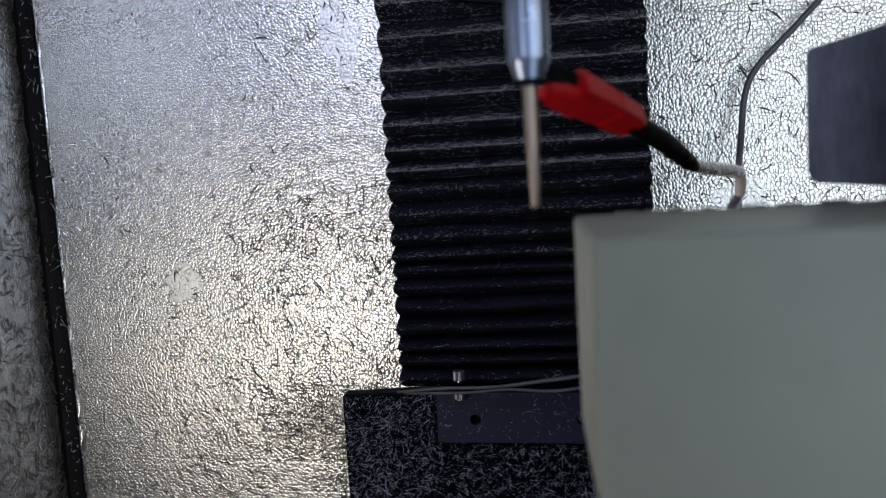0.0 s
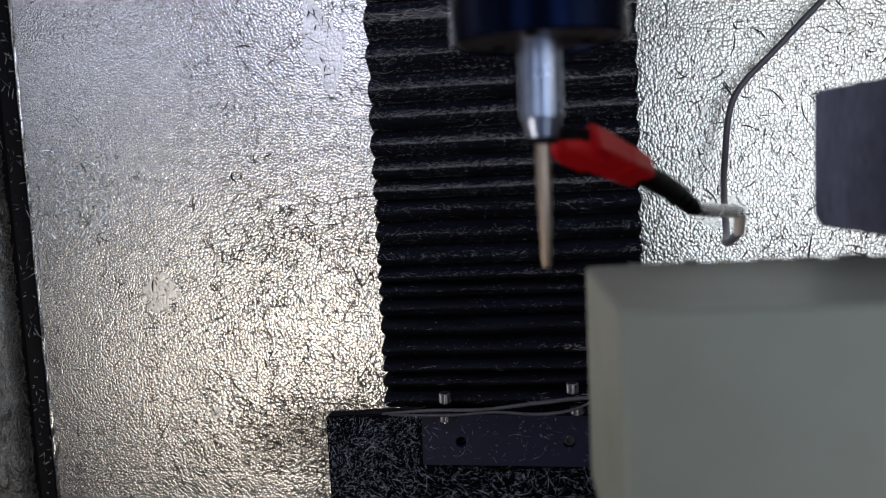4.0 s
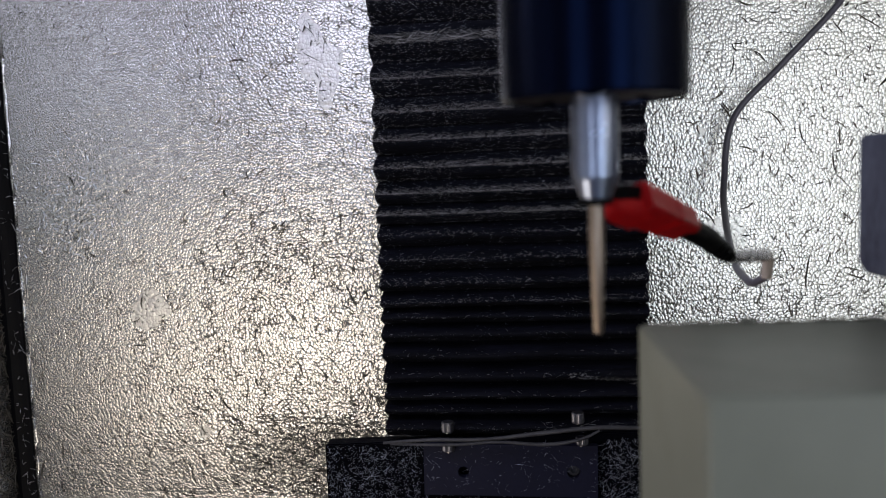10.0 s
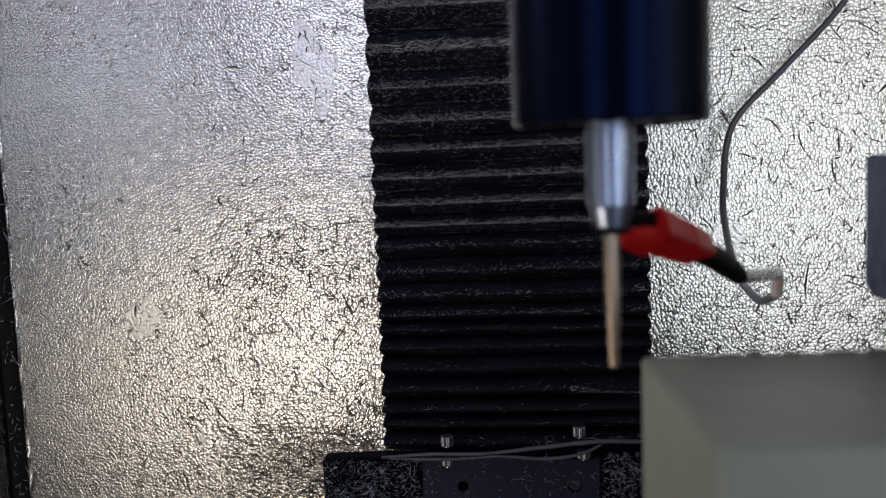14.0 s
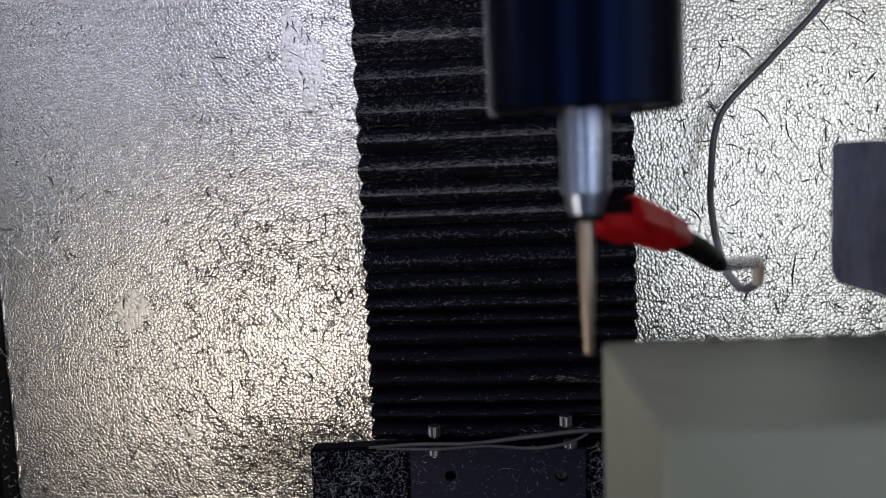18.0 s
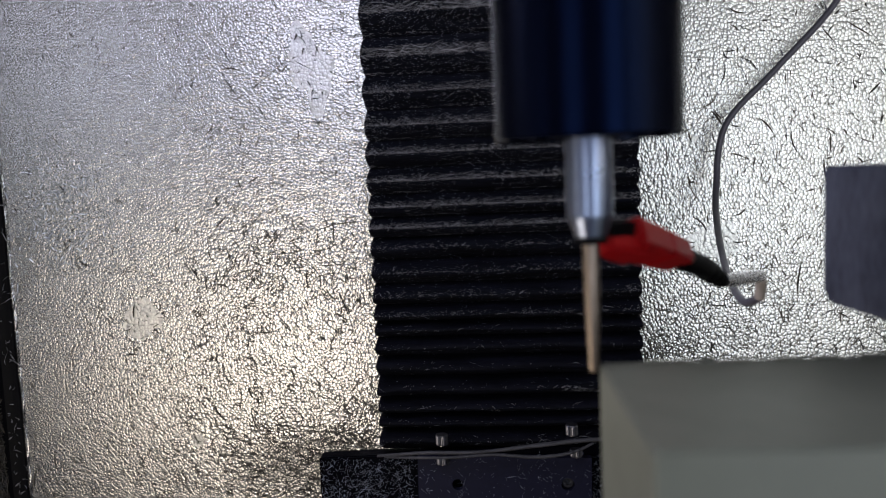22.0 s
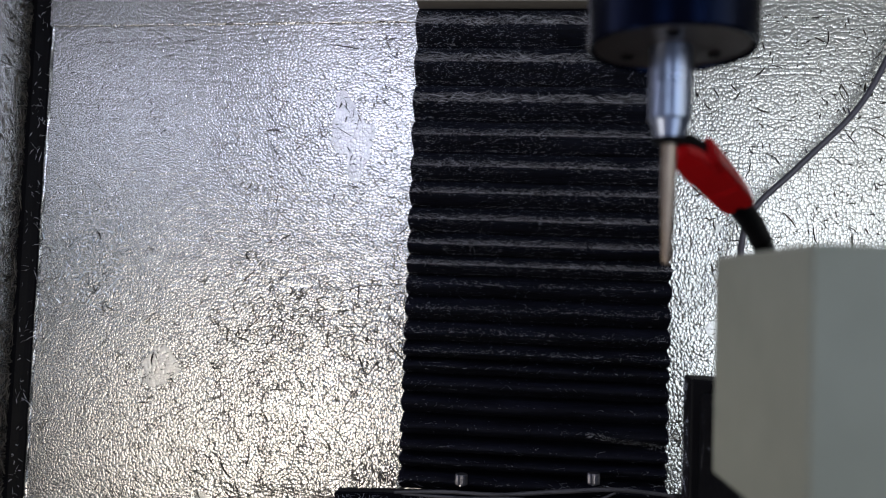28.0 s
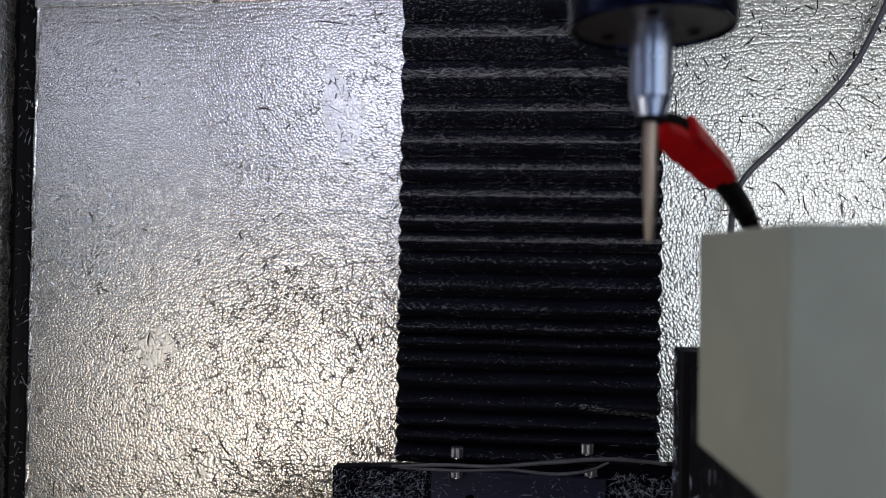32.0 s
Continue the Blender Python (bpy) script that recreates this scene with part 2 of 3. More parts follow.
BRACKET = material("blackened_steel_plate", (0.0082, 0.0088, 0.0205), 0.5, metal=0.0, spec=0.10, second=(0.0045, 0.005, 0.012), bump=0.2, bump_scale=300)
STEEL = material("bright_steel", (0.62, 0.62, 0.64), 0.22, metal=1.0, bump=0.05, bump_scale=500)
SHANK = material("ground_steel_shank", (0.27, 0.31, 0.41), 0.30, metal=1.0, grain=60, second=(0.22, 0.22, 0.30), bump=0.04, bump_scale=900)
NEEDLE = material("tinned_steel_needle", (0.30, 0.235, 0.185), 0.34, metal=1.0, grain=80)
SPINDLE = material("blued_black_spindle", (0.0008, 0.001, 0.003), 0.24, spec=0.12, tint=(0.12, 0.28, 1.0), grain=25, second=(0.0012, 0.0014, 0.0035), bump=0.03, bump_scale=600)
RED = material("red_plastic_sleeve", (0.34, 0.0025, 0.004), 0.42, spec=0.28, grain=50, second=(0.27, 0.002, 0.004), bump=0.1, bump_scale=500)
RUBBER = material("black_rubber_boot", (0.0012, 0.0012, 0.0018), 0.55, spec=0.06, bump=0.2, bump_scale=700)
CRIMP = material("tinned_crimp", (0.84, 0.83, 0.86), 0.25, metal=0.8, second=(0.72, 0.70, 0.70), grain=60)
PALE_END = material("beige_wire_end", (0.30, 0.26, 0.24), 0.5, grain=90)
WIRE = material("grey_wire_sheath", (0.10, 0.095, 0.125), 0.45, grain=90)
BLOCK = material("grey_green_machined_block", (0.136, 0.141, 0.110), 0.45, second=(0.113, 0.119, 0.092), grain=12, amount=0.6, bump=0.06, bump_scale=500)
CLAMP = material("dark_scraped_steel", (0.10, 0.11, 0.16), 0.45, metal=0.2, second=(0.025, 0.03, 0.052), stretch=(1.6, 1.6, 0.5), grain=45, amount=1.0, bump=0.2, bump_scale=250)
VISE = material("black_cast_vise", (0.0022, 0.0022, 0.003), 0.6, spec=0.08, bump=0.3, bump_scale=300)
CHIP_DARK = material("dark_swarf", (0.060, 0.054, 0.046), 0.6, island=0.8, spec=0.1)
CHIP_LIGHT = material("bright_swarf", (0.21, 0.212, 0.23), 0.35, metal=0.0, island=0.95)
STRIP = material("grey_sealing_strip", (0.060, 0.060, 0.068), 0.5, spec=0.15, second=(0.010, 0.010, 0.013), amount=0.9, stretch=(0.4, 1, 2), grain=110)
PALE = material("pale_felt_edge", (0.12, 0.11, 0.10), 0.6, grain=80)
CARRIAGE = material("dull_grey_steel", (0.085, 0.085, 0.088), 0.5, metal=0.6, grain=30, bump=0.1, bump_scale=300)
SCREW_HEAD = material("dulled_screw_steel", (0.12, 0.12, 0.14), 0.35, metal=0.9, grain=90)
SCREW_DARK = material("oiled_dark_steel", (0.10, 0.10, 0.11), 0.3, metal=0.9)
NOSE = material("machined_nose", (0.018, 0.014, 0.014), 0.5, metal=0.3, grain=60)
CHIP_BASE = material("grey_swarf", (0.33, 0.36, 0.44), 0.35, metal=0.0, island=0.95)
# white only to bounce light onto the block top and upper foil
BOUNCE_ROOF = material("white_bounce_sheet", (0.50, 0.50, 0.50), 0.5, grain=5)
PLAIN = material("grey_sheet_panel", (0.07, 0.075, 0.085), 0.5, grain=5)

# ---- building helpers ----


def part(name, bm, mat, parent=None, label="", smooth=None):
    mesh = bpy.data.meshes.new(name)
    bmesh.ops.recalc_face_normals(bm, faces=bm.faces)
    bm.to_mesh(mesh)
    bm.free()
    mesh.materials.append(mat)
    if smooth:
        mesh.shade_smooth()
        mesh.set_sharp_from_angle(angle=radians(smooth))
    ob = new(name, mesh)
    if parent:
        ob.parent = parent
    if label:
        ob["label"] = label
    return ob


def thing(name, m, label, category, group="", kind=""):
    ob = new(name)
    ob.matrix_basis = m
    ob.empty_display_size = 0.01
    return tagged(ob, label, category, group, kind)


def box(x0, x1, y0, y1, z0, z1, bevel=0.0, segments=2):
    bm = bmesh.new()
    bmesh.ops.create_cube(bm, size=1.0)
    bmesh.ops.scale(bm, vec=(x1 - x0, y1 - y0, z1 - z0), verts=bm.verts)
    bmesh.ops.translate(bm, vec=((x0 + x1) / 2, (y0 + y1) / 2, (z0 + z1) / 2), verts=bm.verts)
    if bevel:
        bmesh.ops.bevel(bm, geom=bm.edges[:], offset=bevel, segments=segments, affect="EDGES", profile=0.5)
    return bm


def turned(profile, steps=48):
    """A body of revolution round z from (radius, z) pairs."""
    bm = bmesh.new()
    rings = []
    for r, z in profile:
        if r < 1e-6:
            rings.append([bm.verts.new((0, 0, z))])
        else:
            rings.append([bm.verts.new((r * math.cos(a), r * math.sin(a), z)) for a in (2 * math.pi * k / steps for k in range(steps))])
    for a, b in zip(rings, rings[1:]):
        for k in range(steps):
            q = [a[k % len(a)], a[(k + 1) % len(a)], b[(k + 1) % len(b)], b[k % len(b)]]
            q = list(dict.fromkeys(q))
            if len(q) > 2:
                bm.faces.new(q)
    for ring, flip in ((rings[0], True), (rings[-1], False)):
        if len(ring) > 2:
            bm.faces.new(ring[::-1] if flip else ring)
    return bm


def tube(points, radius, sides=10, sub=6):
    """A bent round bar through points (Catmull-Rom); radius may be a list."""
    pts = [Vector(p) for p in points]
    rad = list(radius) if isinstance(radius, (list, tuple)) else [radius] * len(pts)
    line, rr = [], []
    for i in range(len(pts) - 1):
        p0, p1, p2, p3 = pts[max(i - 1, 0)], pts[i], pts[i + 1], pts[min(i + 2, len(pts) - 1)]
        for k in range(sub):
            u = k / sub
            line.append(0.5 * ((2 * p1) + (p2 - p0) * u + (2 * p0 - 5 * p1 + 4 * p2 - p3) * u * u + (3 * p1 - p0 - 3 * p2 + p3) * u ** 3))
            rr.append(rad[i] * (1 - u) + rad[i + 1] * u)
    line.append(pts[-1])
    rr.append(rad[-1])
    bm = bmesh.new()
    rings, side = [], Vector((0.13, 0.97, 0.21))
    for i, p in enumerate(line):
        d = (line[min(i + 1, len(line) - 1)] - line[max(i - 1, 0)]).normalized()
        side = (side - d * side.dot(d)).normalized()
        up = d.cross(side)
        rings.append([bm.verts.new(p + rr[i] * (math.cos(a) * side + math.sin(a) * up)) for a in (2 * math.pi * k / sides for k in range(sides))])
    for a, b in zip(rings, rings[1:]):
        for k in range(sides):
            bm.faces.new((a[k], a[(k + 1) % sides], b[(k + 1) % sides], b[k]))
    bm.faces.new(rings[0][::-1])
    bm.faces.new(rings[-1])
    return bm


# ---- structure ----
WALL_Y, CORNER_X, FLOOR_Z, TOP_Z, FRONT_Y = 0.917, -0.6875, -0.62, 0.42, -0.62
LEFT_X, RIGHT_X = CORNER_X - 0.021, 0.75


def structure(name, bm, mat, label, category):
    return tagged(part(name, bm, mat), label, category, "", "structure")


def join_boxes(*boxes):
    bm = bmesh.new()
    for b in boxes:
        mesh = bpy.data.meshes.new("scratch")
        b.to_mesh(mesh)
        b.free()
        bm.from_mesh(mesh)
        bpy.data.meshes.remove(mesh)
    return bm


SEAM_Z = 0.291
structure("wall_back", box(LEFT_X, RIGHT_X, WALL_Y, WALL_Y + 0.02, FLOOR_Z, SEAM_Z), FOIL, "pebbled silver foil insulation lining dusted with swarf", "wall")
structure("wall_back_upper", box(LEFT_X, RIGHT_X, WALL_Y - 0.0025, WALL_Y + 0.02, SEAM_Z, TOP_Z, 0.0012), FOIL, "overlapping upper sheet of pebbled silver foil", "wall")
structure("wall_left", box(LEFT_X - 0.02, LEFT_X, FRONT_Y, WALL_Y + 0.02, FLOOR_Z, TOP_Z), FOIL_DIRTY, "dirty pebbled foil lining of the side panel", "wall")
structure("wall_right", box(RIGHT_X, RIGHT_X + 0.02, FRONT_Y, WALL_Y + 0.02, FLOOR_Z, TOP_Z), FOIL_DIRTY, "dirty pebbled foil lining of the side panel", "wall")
structure("floor", box(LEFT_X - 0.02, RIGHT_X + 0.02, FRONT_Y, WALL_Y + 0.02, FLOOR_Z - 0.02, FLOOR_Z), PLAIN, "grey sheet metal tray under the machine", "floor")
# the roof is out of view; its white acts as a reflector
structure("ceiling", box(LEFT_X - 0.02, RIGHT_X + 0.02, FRONT_Y, WALL_Y + 0.02, TOP_Z, TOP_Z + 0.02), BOUNCE_ROOF, "unseen roof of the enclosure, whitened to bounce light", "ceiling")
structure("wall_front", join_boxes(box(LEFT_X - 0.02, -0.66, FRONT_Y - 0.02, FRONT_Y, FLOOR_Z, TOP_Z), box(0.62, RIGHT_X + 0.02, FRONT_Y - 0.02, FRONT_Y, FLOOR_Z, TOP_Z), box(-0.66, 0.62, FRONT_Y - 0.02, FRONT_Y, 0.36, TOP_Z), box(-0.66, 0.62, FRONT_Y - 0.02, FRONT_Y, FLOOR_Z, -0.60)), PLAIN, "grey sheet metal front with an open door", "wall")


def corner_tape():
    """Black tape in the corner: a ragged narrow strip with a raised edge."""
    bm = bmesh.new()
    n, rows = 44, []
    for k in range(n + 1):
        z = FLOOR_Z + (TOP_Z - FLOOR_Z) * k / n
        l, r = 0.0012 * noise.noise((0.3, 0, z * 40)), 0.0016 * noise.noise((7.3, 0, z * 55))
        rows.append([bm.verts.new(v) for v in ((LEFT_X + 0.0002, WALL_Y - 0.012 + l, z), (LEFT_X + 0.003, WALL_Y - 0.006, z), (CORNER_X - 0.009, WALL_Y - 0.0035, z), (CORNER_X + r - 0.001, WALL_Y - 0.0025, z), (CORNER_X + r, WALL_Y - 0.0002, z))])
    for a, b in zip(rows, rows[1:]):
        for i in range(4):
            bm.faces.new((a[i], a[i + 1], b[i + 1], b[i]))
    return bm


def foil_lip():
    """The cut edge of the back sheet, curled up beside the tape."""
    bm = bmesh.new()
    n, rows = 120, []
    for k in range(n + 1):
        z = FLOOR_Z + (TOP_Z - FLOOR_Z) * k / n
        w, h = 0.0022 + 0.0016 * noise.noise((3.1, 0, z * 60)), 0.0022 + 0.0018 * noise.noise((5.7, 0, z * 45))
        rows.append([bm.verts.new(v) for v in ((CORNER_X + 0.0016, WALL_Y - 0.0004, z), (CORNER_X + 0.0018 + w * 0.4, WALL_Y - max(0.0006, h), z), (CORNER_X + 0.0022 + w, WALL_Y - 0.0005, z))])
    for a, b in zip(rows, rows[1:]):
        for i in range(2):
            bm.faces.new((a[i], a[i + 1], b[i + 1], b[i]))
    return bm


structure("trim_edge", foil_lip(), FOIL, "curled bright cut edge of the foil sheet", "trim")
structure("trim", corner_tape(), BLACK_TAPE, "black tape sealing the corner between foil panels", "trim")

# ---- machine column: bellows and base ----
BX, BHALF, BY, BYAW = -0.060, 0.0925, 0.566, 2.5
RIDGES = (0.170, 0.143, 0.114, 0.090, 0.0675, 0.0485, 0.0295, 0.012, -0.0025, -0.0165, -0.034, -0.0505, -0.064, -0.0745, -0.087, -0.1015, -0.1165, -0.131, -0.141, -0.154)
VALLEYS = (0.186, *((a + b) / 2 for a, b in zip(RIDGES, RIDGES[1:])), -0.163)
DEEP = 0.013


def pleat_y(z):
    for top, ridge, low in zip(VALLEYS, RIDGES, VALLEYS[1:]):
        if low <= z <= top:
            return DEEP * ((z - ridge) / (top - ridge) if z > ridge else (ridge - z) / (ridge - low)) ** 1.5
    return DEEP


def bellows():
    ob = thing("bellows", pose(BX, BY, 0, 0, 0, BYAW), "black pleated fabric way cover littered with bright swarf", "bellows")
    steps = 20
    for k, (top, ridge, low) in enumerate(zip(VALLEYS, RIDGES, VALLEYS[1:])):
        bm = bmesh.new()
        grid = []
        for z, y, dx in ((top, 1.0, -0.0006), (ridge * 0.25 + top * 0.75, 0.65, -0.0002), (ridge * 0.6 + top * 0.4, 0.25, 0.0), (ridge * 0.9 + top * 0.1, 0.03, 0.0), (ridge * 0.9 + low * 0.1, 0.03, 0.0), (ridge * 0.6 + low * 0.4, 0.26, 0.0), (ridge * 0.25 + low * 0.75, 0.66, -0.0002), (low, 1.0, -0.0006)):
            row = []
            for s in range(steps + 1):
                w = -1 + 2 * s / steps
                free = 0.0 if y == 1.0 else 1.0
                dz = free * (0.0016 * noise.noise((w * 2.0, k * 3.1, 2)) + 0.0007 * noise.noise((w * 9.0, k * 5.3, z * 30)))
                dy = free * (0.0018 * noise.noise((w * 2.6, k * 1.7, 9)) + 0.0008 * noise.noise((w * 11.0, k * 2.7, z * 60)))
                row.append(bm.verts.new((w * (BHALF + dx), y * DEEP + dy, z + dz)))
            grid.append(row)
        back = [[bm.verts.new((v.co.x, 0.03, v.co.z)) for v in (row[0], row[-1])] for row in grid]
        for a, b in zip(grid, grid[1:]):
            for s in range(steps):
                bm.faces.new((a[s], a[s + 1], b[s + 1], b[s]))
        for i in range(len(grid) - 1):
            bm.faces.new((grid[i][0], grid[i + 1][0], back[i + 1][0], back[i][0]))
            bm.faces.new((grid[i][-1], back[i][1], back[i + 1][1], grid[i + 1][-1]))
        part("pleat", bm, BELLOWS, ob, smooth=75)
    part("end_strip", box(-BHALF, BHALF, -0.003, 0.03, 0.1862, 0.1882, 0.0005), PALE, ob, "pale edge strip at the upper end")
    return ob


bellows()

carriage = thing("spindle_carriage", pose(BX, BY, 0.192, 0, 0, BYAW), "dull grey steel carriage plate above the bellows", "carriage")
part("lower_plate", box(-BHALF - 0.004, BHALF + 0.004, -0.010, 0.03, 0.0035, 0.05, 0.001), CARRIAGE, carriage)
part("slide", box(-0.07, 0.07, 0.002, 0.03, -0.0035, 0.0034, 0.0004), CARRIAGE, carriage)
part("upper_plate", box(-BHALF - 0.004, BHALF + 0.004, -0.008, 0.03, 0.0505, 0.228, 0.001), CARRIAGE, carriage)

base = thing("machine_base", pose(0, 0.572, FLOOR_Z, 0, 0, 2.0), "black painted machine base covered in fine swarf", "base")
bm = box(-0.198, 0.046, -0.002, 0.012, 0.0, 0.460)
for v in bm.verts:
    if v.co.z > 0.2:
        v.co.z = 0.4535 + (v.co.x + 0.198) * 0.045
bmesh.ops.bevel(bm, geom=bm.edges[:], offset=0.0008, segments=2, affect="EDGES")
part("front_plate", bm, BASE_BLACK, base)
part("column", box(-0.12, 0.005, 0.0125, 0.16, 0.0, 1.02, 0.003), BASE_BLACK, base)


def drilled_plate(x0, x1, z0, z1, y0, y1, holes, steps=20):
    """A flat plate with round holes bored right through."""
    bm = bmesh.new()

    def loop(pts, y):
        vs = [bm.verts.new((x, y, z)) for x, z in pts]
        return vs, [bm.edges.new((vs[i], vs[(i + 1) % len(vs)])) for i in range(len(vs))]

    outlines = [[(x0, z0), (x1, z0), (x1, z1), (x0, z1)]] + [[(x + r * math.cos(2 * math.pi * k / steps), z + r * math.sin(2 * math.pi * k / steps)) for k in range(steps)] for x, z, r in holes]
    sides = []
    for y in (y0, y1):
        loops = [loop(o, y) for o in outlines]
        bmesh.ops.triangle_fill(bm, use_beauty=True, edges=[e for _, es in loops for e in es])
        sides.append([vs for vs, _ in loops])
    for a, b in zip(*sides):
        for i in range(len(a)):
            bm.faces.new((a[i], a[(i + 1) % len(a)], b[(i + 1) % len(b)], b[i]))
    return bm


bracket = thing("bracket_plate", pose(-0.0650, 0.5685, -0.1660, 0, 0.9, 2.5), "blackened steel bracket plate with two bores on the machine base", "bracket")
part("plate", drilled_plate(-0.0605, 0.0605, -0.0355, 0.0015, -0.0065, -0.001, [(-0.0325, -0.0185, 0.0040), (0.0440, -0.0175, 0.0046)]), BRACKET, bracket)


def knurled_head(radius, height):
    bm = bmesh.new()
    n = 48
    rings = []
    for z, f in ((0, 0.93), (0.0008, 1.0), (height - 0.0008, 1.0), (height, 0.93)):
        rings.append([bm.verts.new((radius * f * (1.0 if k % 2 else 0.94) * math.cos(2 * math.pi * k / n), radius * f * (1.0 if k % 2 else 0.94) * math.sin(2 * math.pi * k / n), z)) for k in range(n)])
    for a, b in zip(rings, rings[1:]):
        for k in range(n):
            bm.faces.new((a[k], a[(k + 1) % n], b[(k + 1) % n], b[k]))
    bm.faces.new(rings[0][::-1])
    bm.faces.new(rings[-1])
    return bm


for x, y, z, h in ((-0.1068, 0.5560, -0.1533, 0.0072), (-0.0175, 0.5592, -0.1472, 0.0072), (-0.1068, 0.5565, -0.1672, 0.0048), (-0.0150, 0.5592, -0.1622, 0.0050)):
    screw = thing("cap_screw", pose(x, y, z), "bright knurled socket cap screw head on the bellows flange", "screw", "bellows screws")
    part("head", knurled_head(0.0044, h), SCREW_HEAD, screw)
    part("shaft", turned([(0.0022, -0.0008), (0.0022, 0.001)], 12), STEEL, screw)

plate_screw = thing("socket_screw", pose(-0.0210, 0.5655, -0.1832, 90, 0, 2.5), "recessed dark socket screw in the bracket plate", "screw")
part("head", turned([(0.0042, -0.004), (0.0042, -0.0006), (0.0037, 0.0), (0.0024, 0.0), (0.0022, -0.0004), (0.0022, -0.0026), (0.0, -0.0026)], 24), SCREW_DARK, plate_screw, smooth=35)

upper = thing("sealing_strip", pose(0, 0.5535, 0), "grey twisted sealing strip along the bellows foot", "strip", "sealing strips")
part("strip", tube([(-0.153, 0.002, -0.1618), (-0.1194, 0.0, -0.1586), (-0.0796, -0.001, -0.1573), (-0.0406, 0.0, -0.1528), (-0.0062, 0.001, -0.1492), (0.0219, 0.006, -0.1508), (0.036, 0.012, -0.1535)], [0.0009, 0.0013, 0.0012, 0.0015, 0.0014, 0.0013, 0.0010], 6), STRIP, upper, smooth=50)
lower = thing("sealing_strip", pose(0, 0.5525, 0), "grey sagging lower sealing strip along the bellows foot", "strip", "sealing strips")
part("strip", tube([(-0.148, 0.003, -0.1625), (-0.1035, 0.0, -0.1615), (-0.0718, 0.0, -0.1592), (-0.0407, 0.0, -0.1606), (-0.0177, 0.0005, -0.1574), (-0.0032, 0.002, -0.1512)], [0.0008, 0.0011, 0.0010, 0.0012, 0.0011, 0.0008], 6), STRIP, lower, smooth=50)

# ---- spindle and probe ----
SX, SY, SZ = -0.0168, 0.2015, 0.0414
spindle = thing("spindle", pose(SX, SY, SZ), "glossy black cylindrical spindle head hanging from above", "spindle")
part("housing", turned([(0.0190, 0.0022), (0.0196, 0.0002), (0.0203, 0.0), (0.0208, 0.0006), (0.0208, 0.3786)], 72), SPINDLE, spindle, smooth=30)
part("nose_face", turned([(0.0, 0.0008), (0.0188, 0.0008), (0.0188, 0.0030)], 64), NOSE, spindle, "brown-grey machined end face", smooth=30)
for a in (25, 145, 265):
    sc = part("set_screw", turned([(0.0016, 0.0006), (0.0016, -0.0004), (0.0008, -0.0004), (0.0, 0.0004)], 14), RUBBER, spindle)
    sc.location = (0.0125 * math.cos(radians(a)), 0.0125 * math.sin(radians(a)), 0.0006)

probe = thing("touch_probe", pose(SX, SY, SZ), "polished steel probe with a slim tapered needle", "probe")
part("shank", turned([(0.0052, 0.003), (0.0052, -0.0172), (0.0048, -0.0176), (0.0034, -0.0222), (0.0, -0.0222)], 56), SHANK, probe, smooth=25)
part("needle", turned([(0.0019, -0.021), (0.0018, -0.036), (0.0012, -0.0515), (0.0010, -0.0529), (0.0, -0.0533)], 28), NEEDLE, probe, smooth=30)

# ---- crocodile clip on the probe, with its lead ----
RING = Vector((SX, SY, 0.0187))
CLIP_A, CLIP_B = Vector((-0.0104, 0.2125, 0.0173)), Vector((0.0096, 0.24805, 0.0074))


def beam(p0, p1, sizes, tilt=0.0, bevel=0.0006):
    """A straight bar of changing rectangular section: sizes are (share of the way, width, height)."""
    d = (p1 - p0).normalized()
    side = d.cross(Vector((0, 0, 1))).normalized()
    side = Matrix.Rotation(radians(tilt), 3, d) @ side
    up = side.cross(d)
    bm = bmesh.new()
    rings = []
    for u, w, h in sizes:
        c = p0.lerp(p1, u)
        rings.append([bm.verts.new(c + side * w / 2 * i + up * h / 2 * j) for i, j in ((-1, -1), (1, -1), (1, 1), (-1, 1))])
    for a, b in zip(rings, rings[1:]):
        for k in range(4):
            bm.faces.new((a[k], a[(k + 1) % 4], b[(k + 1) % 4], b[k]))
    bm.faces.new(rings[0][::-1])
    bm.faces.new(rings[-1])
    if bevel:
        bmesh.ops.bevel(bm, geom=bm.edges[:], offset=bevel, segments=2, affect="EDGES")
    return bm


clip = thing("crocodile_clip", Matrix.Identity(4), "red sleeved crocodile clip gripping the probe under its shank", "clip")
bm = turned([(0.0019, -0.0007), (0.0037, -0.0007), (0.0039, 0.0), (0.0037, 0.0008), (0.0019, 0.0008)], 32)
bmesh.ops.translate(bm, vec=RING, verts=bm.verts)
part("jaw_ring", bm, RUBBER, clip, "black jaw tips round the needle", smooth=40)
axis = (CLIP_B - CLIP_A).normalized()
part("jaw", beam(RING + Vector((0.002, 0.003, 0.0018)), CLIP_A.lerp(CLIP_B, 0.26) + Vector((0, 0, 0.0044)), [(0, 0.0030, 0.0016), (0.3, 0.0050, 0.0038), (1, 0.0056, 0.0044)], 0, 0.0004), RUBBER, clip, "black steel upper jaw")
part("lower_jaw", beam(RING + Vector((0.0030, 0.0045, -0.0016)), CLIP_A.lerp(CLIP_B, 0.26) + Vector((0, 0, -0.0008)), [(0, 0.0030, 0.0044), (0.35, 0.0042, 0.0072), (1, 0.0050, 0.0086)], 68, 0.0006), RED, clip, "red moulded lower lip")
